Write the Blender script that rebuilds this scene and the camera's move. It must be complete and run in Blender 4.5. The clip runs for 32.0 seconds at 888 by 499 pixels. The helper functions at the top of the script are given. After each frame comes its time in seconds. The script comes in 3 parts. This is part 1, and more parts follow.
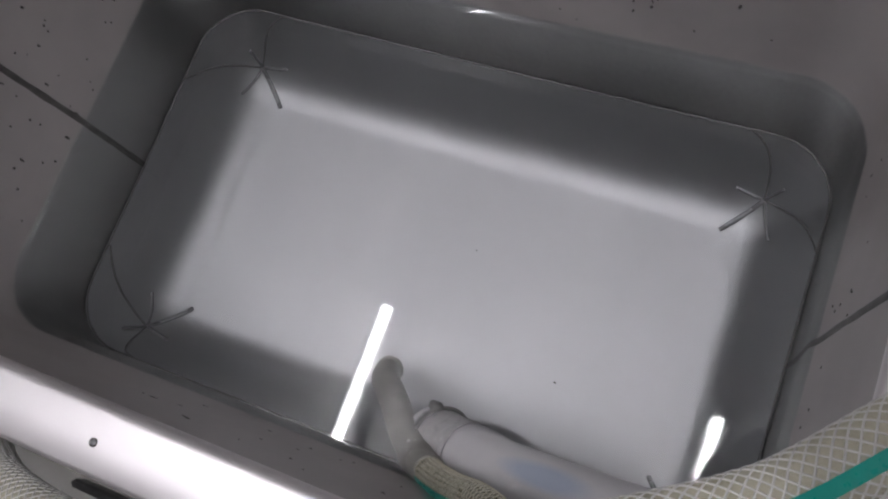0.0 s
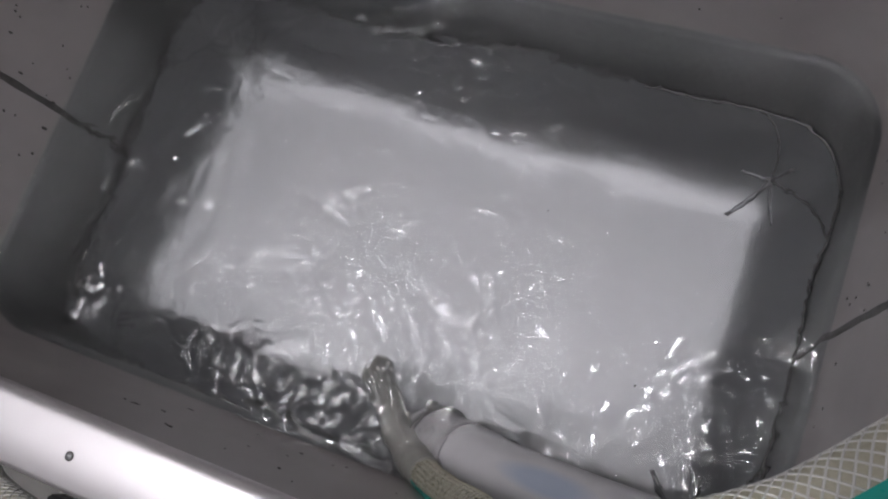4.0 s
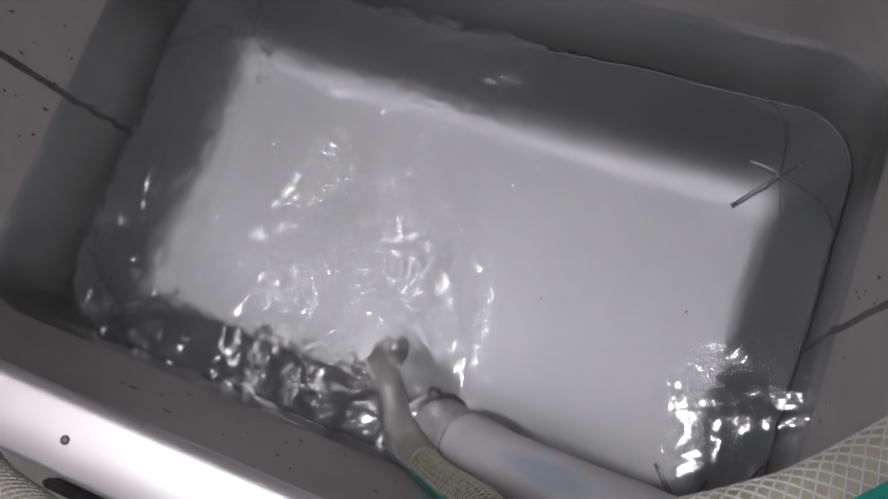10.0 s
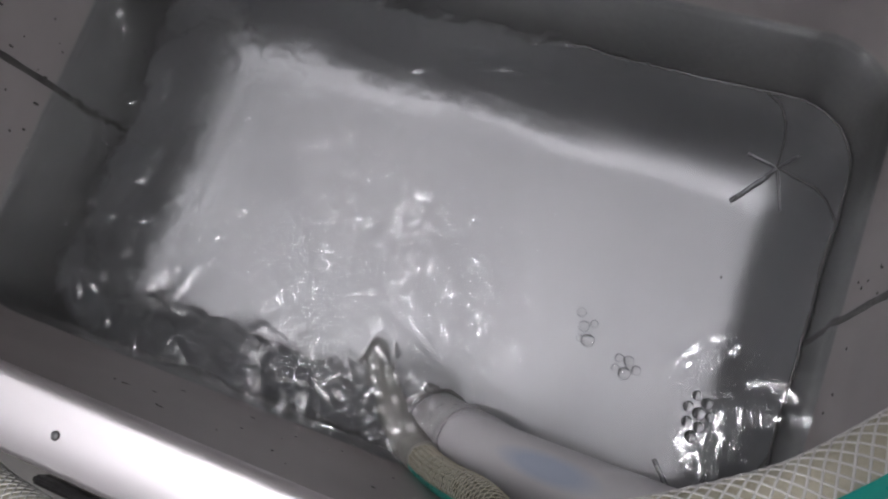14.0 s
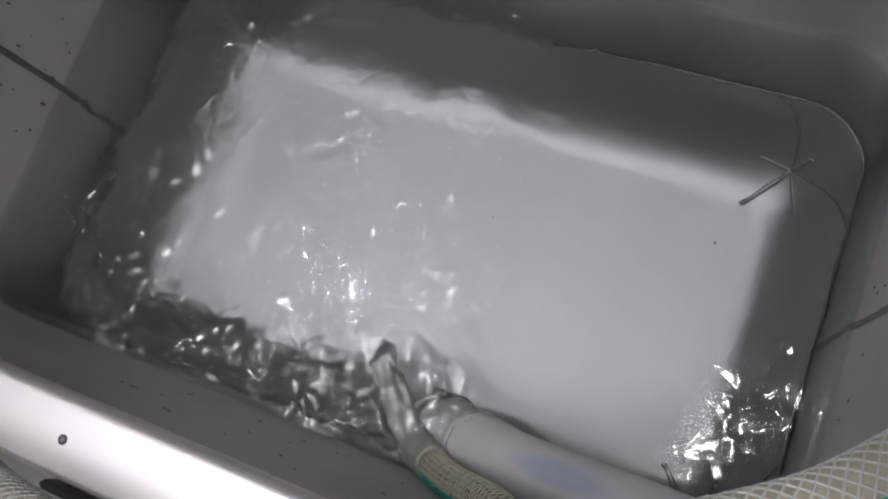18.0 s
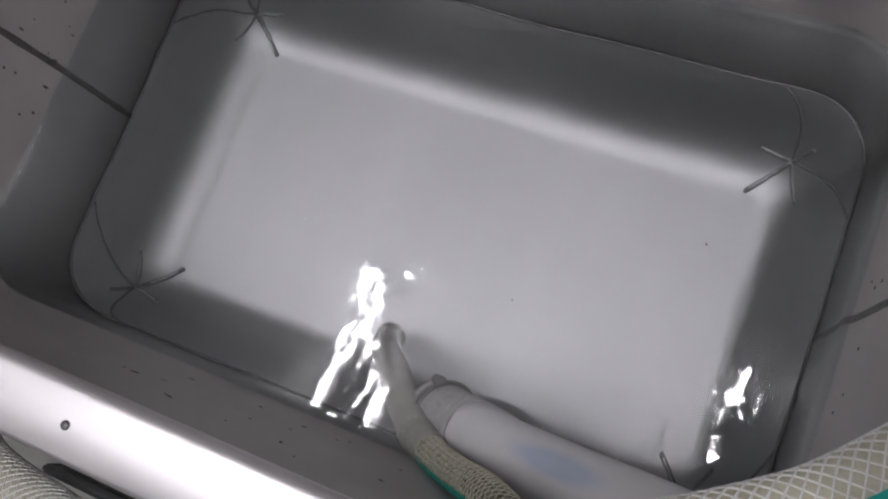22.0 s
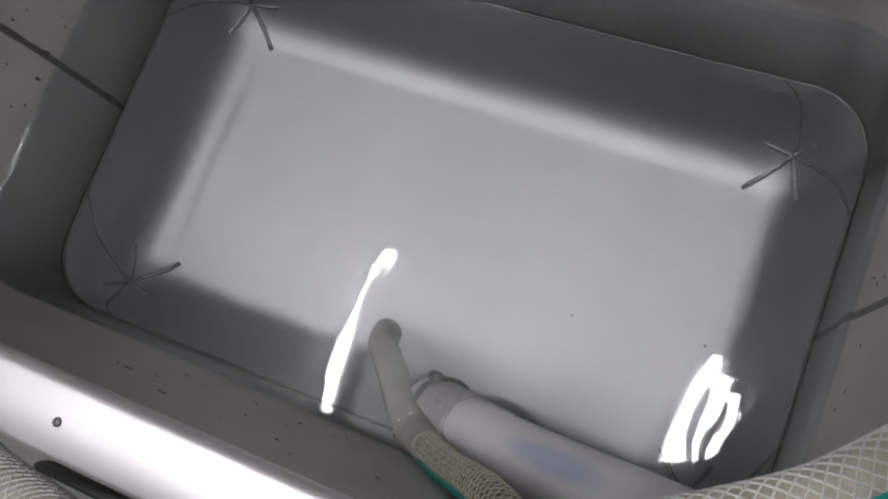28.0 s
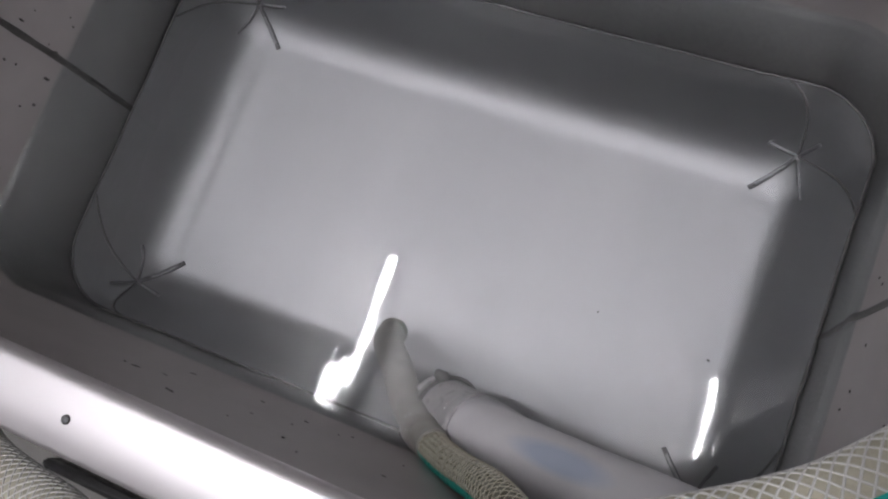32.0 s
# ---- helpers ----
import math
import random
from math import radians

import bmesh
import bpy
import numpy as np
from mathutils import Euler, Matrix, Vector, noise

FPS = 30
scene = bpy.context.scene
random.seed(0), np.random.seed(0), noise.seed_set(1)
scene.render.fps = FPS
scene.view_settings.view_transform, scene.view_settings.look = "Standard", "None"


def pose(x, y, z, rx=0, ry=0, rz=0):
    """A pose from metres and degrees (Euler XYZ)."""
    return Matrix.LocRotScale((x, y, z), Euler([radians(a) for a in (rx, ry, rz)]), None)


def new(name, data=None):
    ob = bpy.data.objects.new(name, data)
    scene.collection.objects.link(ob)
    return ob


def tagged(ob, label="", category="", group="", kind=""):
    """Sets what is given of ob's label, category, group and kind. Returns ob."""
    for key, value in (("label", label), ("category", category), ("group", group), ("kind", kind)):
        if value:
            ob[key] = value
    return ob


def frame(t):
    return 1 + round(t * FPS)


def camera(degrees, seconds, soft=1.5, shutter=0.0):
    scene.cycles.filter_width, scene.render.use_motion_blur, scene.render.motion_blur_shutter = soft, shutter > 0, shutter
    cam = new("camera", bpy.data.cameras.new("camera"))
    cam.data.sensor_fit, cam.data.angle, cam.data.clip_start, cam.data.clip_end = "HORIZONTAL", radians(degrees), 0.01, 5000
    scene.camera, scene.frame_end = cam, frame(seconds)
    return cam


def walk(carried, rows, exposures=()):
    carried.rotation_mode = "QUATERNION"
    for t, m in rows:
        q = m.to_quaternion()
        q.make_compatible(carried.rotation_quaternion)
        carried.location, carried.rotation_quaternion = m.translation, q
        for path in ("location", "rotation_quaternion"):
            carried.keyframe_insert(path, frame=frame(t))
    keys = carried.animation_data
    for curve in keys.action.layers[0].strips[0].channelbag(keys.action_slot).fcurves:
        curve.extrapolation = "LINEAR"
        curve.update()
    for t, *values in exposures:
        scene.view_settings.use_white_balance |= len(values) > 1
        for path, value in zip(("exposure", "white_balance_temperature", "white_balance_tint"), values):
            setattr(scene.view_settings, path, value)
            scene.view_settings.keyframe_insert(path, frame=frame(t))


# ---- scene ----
FOV = 56.12
cam = camera(FOV, 32.0, soft=2.2)
# seconds, place (m), turn (degrees) of the hand-held camera
PATH = [
    (0.0, 0.1817, -0.1189, 0.4787, 16.903, 11.990, 20.648),
    (0.5, 0.1787, -0.1164, 0.4748, 16.596, 12.100, 20.578),
    (1.0, 0.1786, -0.1142, 0.4719, 16.561, 12.164, 20.609),
    (1.5, 0.1785, -0.1136, 0.4723, 16.391, 12.076, 20.567),
    (2.0, 0.1791, -0.1143, 0.4699, 16.275, 11.987, 20.568),
    (2.5, 0.1794, -0.1134, 0.4664, 16.162, 11.969, 20.449),
    (3.0, 0.1776, -0.1106, 0.4630, 15.955, 11.942, 20.025),
    (3.5, 0.1756, -0.1086, 0.4608, 15.688, 11.990, 19.921),
    (5.5, 0.1742, -0.0997, 0.4560, 14.154, 12.419, 19.967),
    (6.0, 0.1752, -0.1016, 0.4489, 15.025, 13.173, 20.204),
    (6.5, 0.1724, -0.0992, 0.4507, 14.574, 12.698, 20.182),
    (7.0, 0.1724, -0.0988, 0.4520, 14.265, 12.488, 20.213),
    (7.5, 0.1718, -0.1013, 0.4515, 14.474, 12.465, 20.665),
    (8.0, 0.1723, -0.1008, 0.4515, 14.436, 12.472, 20.480),
    (8.5, 0.1723, -0.1021, 0.4513, 14.613, 12.415, 20.602),
    (9.0, 0.1721, -0.1037, 0.4517, 14.636, 12.455, 20.702),
    (9.5, 0.1740, -0.1051, 0.4520, 14.817, 12.587, 20.695),
    (10.0, 0.1741, -0.1060, 0.4536, 14.704, 12.179, 20.735),
    (10.5, 0.1734, -0.1072, 0.4526, 14.742, 12.332, 20.671),
    (11.0, 0.1737, -0.1088, 0.4526, 15.000, 12.284, 20.757),
    (11.5, 0.1731, -0.1092, 0.4511, 15.059, 12.493, 20.618),
    (12.0, 0.1738, -0.1086, 0.4493, 14.911, 12.303, 20.621),
    (12.5, 0.1750, -0.1092, 0.4495, 14.822, 12.231, 20.748),
    (13.0, 0.1742, -0.1101, 0.4492, 14.784, 12.108, 20.727),
    (13.5, 0.1741, -0.1106, 0.4477, 14.790, 11.925, 20.529),
    (14.0, 0.1730, -0.1099, 0.4470, 14.766, 11.913, 20.382),
    (14.5, 0.1751, -0.1093, 0.4459, 14.904, 12.177, 20.155),
    (16.5, 0.1740, -0.1082, 0.4456, 14.810, 11.953, 20.409),
    (17.0, 0.1720, -0.1083, 0.4407, 14.721, 12.350, 20.296),
    (17.5, 0.1691, -0.1087, 0.4438, 14.904, 11.988, 20.512),
    (18.0, 0.1682, -0.1096, 0.4439, 14.894, 12.070, 20.638),
    (18.5, 0.1692, -0.1106, 0.4453, 14.844, 11.872, 20.833),
    (19.0, 0.1679, -0.1110, 0.4438, 14.816, 11.825, 20.960),
    (19.5, 0.1675, -0.1091, 0.4458, 14.642, 11.757, 20.984),
    (20.0, 0.1676, -0.1082, 0.4449, 14.470, 11.943, 20.910),
    (20.5, 0.1669, -0.1078, 0.4443, 14.386, 12.017, 20.926),
    (21.0, 0.1674, -0.1069, 0.4444, 14.126, 12.102, 20.959),
    (21.5, 0.1682, -0.1063, 0.4453, 13.997, 12.018, 21.157),
    (22.0, 0.1687, -0.1045, 0.4470, 13.595, 12.139, 21.295),
    (22.5, 0.1674, -0.1027, 0.4480, 13.308, 12.262, 21.452),
    (23.0, 0.1669, -0.1014, 0.4490, 13.064, 12.317, 21.457),
    (23.5, 0.1684, -0.1028, 0.4481, 13.484, 12.566, 21.629),
    (24.0, 0.1658, -0.1027, 0.4475, 13.468, 12.203, 21.705),
    (24.5, 0.1666, -0.1042, 0.4472, 13.902, 12.155, 21.547),
    (25.0, 0.1655, -0.1043, 0.4472, 13.718, 12.249, 21.572),
    (25.5, 0.1652, -0.1039, 0.4475, 13.523, 12.209, 21.474),
    (27.5, 0.1650, -0.1042, 0.4427, 13.205, 11.782, 21.571),
    (28.0, 0.1661, -0.1045, 0.4424, 13.286, 11.783, 21.343),
    (28.5, 0.1653, -0.1044, 0.4441, 13.421, 11.941, 21.402),
    (29.0, 0.1651, -0.1041, 0.4436, 13.399, 12.019, 21.454),
    (29.5, 0.1663, -0.1028, 0.4424, 13.249, 12.115, 21.339),
    (30.0, 0.1648, -0.1018, 0.4410, 13.100, 12.054, 21.291),
    (30.5, 0.1636, -0.1005, 0.4408, 12.802, 12.042, 21.176),
    (31.0, 0.1648, -0.1024, 0.4412, 12.976, 12.290, 21.219),
    (31.5, 0.1654, -0.1038, 0.4414, 13.025, 12.206, 21.363),
    (32.0, 0.1663, -0.1049, 0.4440, 13.292, 12.112, 21.500),
]
walk(cam, [(r[0], pose(*r[1:])) for r in PATH], exposures=((0.0, 0.0), (3.0, 0.0), (8.0, 0.03), (20.0, 0.06), (23.0, 0.10), (32.0, 0.11)))

# ---- world and room light ----
world = bpy.data.worlds.new("world")
scene.world = world
world.use_nodes = True
world.node_tree.nodes["Background"].inputs[0].default_value = (0.9, 0.93, 1.0, 1)
world.node_tree.nodes["Background"].inputs[1].default_value = 0.05
TUBE_GLOW = 67.0

# ---- sizes (metres; the calm water lies at z = 0) ----
W, D = 0.500, 0.298          # inside of the tank at the water
RIM = 0.138                  # rim above the water
RING = -0.115                # welded joint of wall and bowl
FLOOR = -0.180               # bottom of the bowl
CORNER = 0.045               # radius of the upright corners
COVE = 0.058                 # width of the bowl's cove
FLANGE = 0.046               # from the wall at the water to the flange's outer edge
FLARE = 0.09                 # how the dry part of the wall leans out
EAST, FRONT = 0.04, 0.068    # the same of the walls on the east and the south side


# ---- materials ----
def material(name):
    m = bpy.data.materials.new(name)
    m.use_nodes = True
    nt = m.node_tree
    b = nt.nodes["Principled BSDF"]
    return m, nt, b


def node(nt, kind, **sets):
    n = nt.nodes.new(kind)
    for k, v in sets.items():
        n.inputs[k.replace("_", " ")].default_value = v
    return n


def ramp(nt, source, lo, hi, p0=0.3, p1=0.7):
    r = nt.nodes.new("ShaderNodeValToRGB")
    r.color_ramp.elements[0].position, r.color_ramp.elements[0].color = p0, (*lo, 1)
    r.color_ramp.elements[1].position, r.color_ramp.elements[1].color = p1, (*hi, 1)
    nt.links.new(source, r.inputs[0])
    return r.outputs[0]


def noisy(name, lo, hi, rough=(0.4, 0.5), metal=0.0, scale=40.0, stretch=(1, 1, 1), bump=0.1, bump_scale=300.0, depth=0.0005, spec=0.5):
    """A surface with two scales of variation: broad tone and fine grain."""
    m, nt, b = material(name)
    tc = nt.nodes.new("ShaderNodeTexCoord")
    mp = node(nt, "ShaderNodeMapping")
    mp.inputs["Scale"].default_value = stretch
    nt.links.new(tc.outputs["Object"], mp.inputs[0])
    n1 = node(nt, "ShaderNodeTexNoise", Scale=scale, Detail=6.0, Roughness=0.6)
    n2 = node(nt, "ShaderNodeTexNoise", Scale=bump_scale, Detail=3.0)
    nt.links.new(mp.outputs[0], n1.inputs["Vector"])
    nt.links.new(mp.outputs[0], n2.inputs["Vector"])
    nt.links.new(ramp(nt, n1.outputs["Fac"], lo, hi), b.inputs["Base Color"])
    r = ramp(nt, n2.outputs["Fac"], (rough[0],) * 3, (rough[1],) * 3)
    nt.links.new(r, b.inputs["Roughness"])
    b.inputs["Metallic"].default_value = metal
    b.inputs["Specular IOR Level"].default_value = spec
    if bump:
        bp = node(nt, "ShaderNodeBump", Strength=bump, Distance=depth)
        nt.links.new(n2.outputs["Fac"], bp.inputs["Height"])
        nt.links.new(bp.outputs[0], b.inputs["Normal"])
    return m


def plain(name, colour, rough=0.5, metal=0.0, transmission=0.0, ior=1.45, glow=0.0, alpha=1.0):
    m, nt, b = material(name)
    b.inputs["Base Color"].default_value = (*colour, 1)
    b.inputs["Roughness"].default_value = rough
    b.inputs["Metallic"].default_value = metal
    b.inputs["Transmission Weight"].default_value = transmission
    b.inputs["IOR"].default_value = ior
    if glow:
        b.inputs["Emission Color"].default_value = (*colour, 1)
        b.inputs["Emission Strength"].default_value = glow
    return m


def wall_steel():
    """Brushed steel: a film of dried residue above the usual water level; under it darker, the water's dimming put into
    the colour.
    """
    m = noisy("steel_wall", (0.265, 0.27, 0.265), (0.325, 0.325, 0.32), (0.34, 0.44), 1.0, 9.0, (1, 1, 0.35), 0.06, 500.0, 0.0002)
    nt = m.node_tree
    b = nt.nodes["Principled BSDF"]
    tc = nt.nodes.new("ShaderNodeTexCoord")
    sp = nt.nodes.new("ShaderNodeSeparateXYZ")
    nt.links.new(tc.outputs["Object"], sp.inputs[0])
    wob = node(nt, "ShaderNodeTexNoise", Scale=60.0, Detail=3.0)
    nt.links.new(tc.outputs["Object"], wob.inputs["Vector"])
    add = nt.nodes.new("ShaderNodeMath")
    add.operation = "MULTIPLY_ADD"
    nt.links.new(wob.outputs["Fac"], add.inputs[0])
    add.inputs[1].default_value = 0.004
    nt.links.new(sp.outputs["Z"], add.inputs[2])
    edge = nt.nodes.new("ShaderNodeMapRange")
    nt.links.new(add.outputs[0], edge.inputs["Value"])
    edge.inputs["From Min"].default_value, edge.inputs["From Max"].default_value = 0.0015, 0.0045
    film = node(nt, "ShaderNodeTexNoise", Scale=14.0, Detail=5.0)
    nt.links.new(tc.outputs["Object"], film.inputs["Vector"])
    tone = ramp(nt, film.outputs["Fac"], (0.40, 0.37, 0.365), (0.48, 0.445, 0.437))
    dry = nt.nodes.new("ShaderNodeBsdfPrincipled")
    nt.links.new(tone, dry.inputs["Base Color"])
    dry.inputs["Roughness"].default_value = 0.5
    dry.inputs["Metallic"].default_value = 0.35
    mix = nt.nodes.new("ShaderNodeMixShader")
    nt.links.new(edge.outputs[0], mix.inputs[0])
    nt.links.new(b.outputs[0], mix.inputs[1])
    nt.links.new(dry.outputs[0], mix.inputs[2])
    nt.links.new(mix.outputs[0], nt.nodes["Material Output"].inputs["Surface"])
    return m


# one steel in three tones; light on flange and bowl put into the colour
STEEL = wall_steel()
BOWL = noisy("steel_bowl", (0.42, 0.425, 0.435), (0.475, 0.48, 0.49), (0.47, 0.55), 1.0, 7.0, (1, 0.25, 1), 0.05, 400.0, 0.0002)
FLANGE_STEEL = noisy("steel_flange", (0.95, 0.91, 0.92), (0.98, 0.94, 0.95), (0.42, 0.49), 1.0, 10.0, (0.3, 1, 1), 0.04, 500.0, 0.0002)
WELD = noisy("weld", (0.15, 0.148, 0.148), (0.22, 0.215, 0.21), (0.5, 0.7), 0.3, 120.0, bump=0.4, bump_scale=500.0)
SEAM = noisy("seam", (0.11, 0.105, 0.10), (0.17, 0.162, 0.155), (0.45, 0.6), 0.6, 90.0, bump=0.3, bump_scale=500.0)
CREASE = noisy("crease", (0.19, 0.19, 0.194), (0.26, 0.26, 0.264), (0.4, 0.55), 0.5, 120.0, bump=0.2)
GRIME = noisy("grime", (0.05, 0.046, 0.042), (0.10, 0.09, 0.085), (0.5, 0.7), 0.0, 300.0)
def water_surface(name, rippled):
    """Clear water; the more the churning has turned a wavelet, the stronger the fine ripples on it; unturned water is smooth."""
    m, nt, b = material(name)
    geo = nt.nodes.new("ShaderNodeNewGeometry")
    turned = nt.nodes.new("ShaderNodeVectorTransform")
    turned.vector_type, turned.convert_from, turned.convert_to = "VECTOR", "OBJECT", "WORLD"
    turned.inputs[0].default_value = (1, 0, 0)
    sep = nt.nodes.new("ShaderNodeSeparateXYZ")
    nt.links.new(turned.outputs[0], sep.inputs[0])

    def maths(op, a, bb):
        n = nt.nodes.new("ShaderNodeMath")
        n.operation = op
        for k, v in enumerate((a, bb)):
            if isinstance(v, (int, float)):
                n.inputs[k].default_value = v
            else:
                nt.links.new(v, n.inputs[k])
        return n.outputs[0]

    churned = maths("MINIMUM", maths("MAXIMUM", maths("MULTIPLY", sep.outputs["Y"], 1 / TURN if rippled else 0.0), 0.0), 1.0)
    pos = nt.nodes.new("ShaderNodeSeparateXYZ")
    nt.links.new(geo.outputs["Position"], pos.inputs[0])
    com = nt.nodes.new("ShaderNodeCombineXYZ")
    nt.links.new(pos.outputs["X"], com.inputs[0])
    nt.links.new(pos.outputs["Y"], com.inputs[1])
    nt.links.new(maths("MULTIPLY", pos.outputs["Z"], 3.0), com.inputs[2])
    n1 = node(nt, "ShaderNodeTexNoise", Scale=RIPPLE_SCALE, Detail=1.0, Roughness=0.42, Distortion=0.6)
    nt.links.new(com.outputs[0], n1.inputs["Vector"])
    bp = node(nt, "ShaderNodeBump", Distance=RIPPLE_HEIGHT)
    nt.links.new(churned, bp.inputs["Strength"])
    nt.links.new(n1.outputs["Fac"], bp.inputs["Height"])
    nt.nodes.remove(b)
    bend = node(nt, "ShaderNodeBsdfRefraction", IOR=1.333, Roughness=0.0)
    gloss = node(nt, "ShaderNodeBsdfGlossy", Roughness=0.022)
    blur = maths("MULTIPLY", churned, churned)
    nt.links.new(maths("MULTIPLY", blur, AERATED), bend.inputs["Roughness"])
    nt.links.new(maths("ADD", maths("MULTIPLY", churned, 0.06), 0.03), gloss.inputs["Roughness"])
    share = node(nt, "ShaderNodeFresnel", IOR=1.333)
    mix = nt.nodes.new("ShaderNodeMixShader")
    soft = node(nt, "ShaderNodeBump", Distance=RIPPLE_HEIGHT * 0.6)
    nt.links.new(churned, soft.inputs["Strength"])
    nt.links.new(n1.outputs["Fac"], soft.inputs["Height"])
    for n, bumped in ((bend, soft), (gloss, bp), (share, bp)):
        nt.links.new(bumped.outputs[0], n.inputs["Normal"])
    nt.links.new(maths("MULTIPLY", share.outputs[0], 2.4), mix.inputs[0])
    nt.links.new(bend.outputs[0], mix.inputs[1])
    nt.links.new(gloss.outputs[0], mix.inputs[2])
    nt.links.new(mix.outputs[0], nt.nodes["Material Output"].inputs["Surface"])
    return m


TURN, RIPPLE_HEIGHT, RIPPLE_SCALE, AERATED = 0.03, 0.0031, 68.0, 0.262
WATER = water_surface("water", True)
EDGE = water_surface("water_edge", False)
BUBBLE = plain("bubble_film", (1, 1, 1), 0.0, 0.0, 1.0, 1.30)
HOSE = noisy("clear_hose", (0.50, 0.47, 0.36), (0.58, 0.55, 0.44), (0.22, 0.35), 0.0, 60.0, bump=0.05)
# darker copy of the clear hose; its dark inside is put into the colour
OLIVE = noisy("clear_hose_dark", (0.08, 0.078, 0.055), (0.12, 0.115, 0.085), (0.22, 0.35), 0.0, 60.0, bump=0.05)
# the same hose under water; the yarn's fading there is put into the colour
SUBMERGED = noisy("submerged_hose", (0.30, 0.295, 0.27), (0.37, 0.36, 0.33), (0.4, 0.55), 0.0, 70.0, bump=0.08)
BRAID = noisy("braid", (0.74, 0.73, 0.70), (0.84, 0.83, 0.80), (0.4, 0.5), 0.0, 200.0, bump=0.1)
DULL_BRAID = noisy("dull_braid", (0.50, 0.47, 0.37), (0.60, 0.57, 0.46), (0.4, 0.5), 0.0, 200.0, bump=0.1)
GREEN = noisy("green_stripe", (0.004, 0.34, 0.27), (0.008, 0.42, 0.34), (0.25, 0.35), 0.0, 80.0, bump=0.03)
def pipe_plastic():
    """Milky plastic with a worn blue smear."""
    m = noisy("milky_pipe", (0.64, 0.625, 0.64), (0.71, 0.695, 0.71), (0.28, 0.4), 0.0, 25.0, bump=0.05)
    nt = m.node_tree
    b = nt.nodes["Principled BSDF"]
    base = b.inputs["Base Color"].links[0].from_socket
    tc = nt.nodes.new("ShaderNodeTexCoord")
    mp = node(nt, "ShaderNodeMapping")
    mp.vector_type = "TEXTURE"
    mp.inputs["Location"].default_value = (0.140, -0.122, 0.055)
    mp.inputs["Rotation"].default_value = (0, radians(-40), 0)
    mp.inputs["Scale"].default_value = (0.040, 0.008, 0.024)
    nt.links.new(tc.outputs["Object"], mp.inputs[0])
    gr = nt.nodes.new("ShaderNodeTexGradient")
    gr.gradient_type = "SPHERICAL"
    nt.links.new(mp.outputs[0], gr.inputs[0])
    fac = ramp(nt, gr.outputs["Fac"], (0, 0, 0), (0.8, 0.8, 0.8), 0.02, 0.5)
    mx = nt.nodes.new("ShaderNodeMix")
    mx.data_type = "RGBA"
    nt.links.new(fac, mx.inputs[0])
    nt.links.new(base, mx.inputs[6])
    mx.inputs[7].default_value = (0.40, 0.47, 0.60, 1)
    nt.links.new(mx.outputs[2], b.inputs["Base Color"])
    return m


PIPE = pipe_plastic()
SLEEVE = noisy("soft_sleeve", (0.34, 0.325, 0.33), (0.42, 0.405, 0.41), (0.25, 0.35), 0.0, 60.0, bump=0.05)
BLACK = noisy("gap_black", (0.012, 0.012, 0.012), (0.03, 0.03, 0.03), (0.4, 0.6), 0.0, 80.0)
BOUNCE_WHITE = noisy("bounce_wall_paint", (0.80, 0.795, 0.79), (0.86, 0.855, 0.85), (0.6, 0.8), 0.0, 3.0, bump=0.1, bump_scale=120.0)
PAINT = noisy("room_paint", (0.38, 0.375, 0.37), (0.44, 0.435, 0.43), (0.6, 0.8), 0.0, 3.0, bump=0.1, bump_scale=120.0)
CEILING = noisy("ceiling_paint", (0.66, 0.65, 0.645), (0.73, 0.72, 0.715), (0.6, 0.8), 0.0, 3.0, bump=0.1, bump_scale=120.0)
CONCRETE = noisy("concrete", (0.22, 0.21, 0.20), (0.33, 0.32, 0.30), (0.7, 0.9), 0.0, 6.0, bump=0.3, bump_scale=150.0)
CASING = noisy("casing", (0.40, 0.40, 0.41), (0.48, 0.48, 0.49), (0.35, 0.45), 1.0, 12.0, (1, 1, 0.2), 0.05)
LAMP_BODY = noisy("lamp_body", (0.72, 0.72, 0.71), (0.80, 0.80, 0.79), (0.4, 0.5), 0.0, 12.0)
TUBE = plain("lamp_tube", (0.985, 0.97, 1.03), 0.3, glow=TUBE_GLOW)


# ---- mesh helpers ----
def link_mesh(name, verts, faces, mat, smooth=True):
    me = bpy.data.meshes.new(name)
    me.from_pydata([tuple(v) for v in verts], [], faces)
    me.materials.append(mat)
    if smooth:
        me.polygons.foreach_set("use_smooth", [True] * len(me.polygons))
    me.update()
    return new(name, me)


def under(ob, parent, label=""):
    ob.parent = parent
    return tagged(ob, label) if label else ob


def part(name, bm, mat, parent=None, label="", smooth=True):
    me = bpy.data.meshes.new(name)
    bm.to_mesh(me)
    bm.free()
    me.materials.append(mat)
    if smooth:
        me.polygons.foreach_set("use_smooth", [True] * len(me.polygons))
    ob = new(name, me)
    if parent:
        ob.parent = parent
    if label:
        tagged(ob, label)
    return ob


def box(bm, x0, y0, z0, x1, y1, z1, bevel=0.0):
    m = Matrix.Translation(((x0 + x1) / 2, (y0 + y1) / 2, (z0 + z1) / 2)) @ Matrix.Diagonal((x1 - x0, y1 - y0, z1 - z0, 1))
    made = bmesh.ops.create_cube(bm, size=1, matrix=m)["verts"]
    if bevel:
        edges = list({e for v in made for e in v.link_edges})
        bmesh.ops.bevel(bm, geom=edges, offset=bevel, segments=2, affect="EDGES")
    return bm


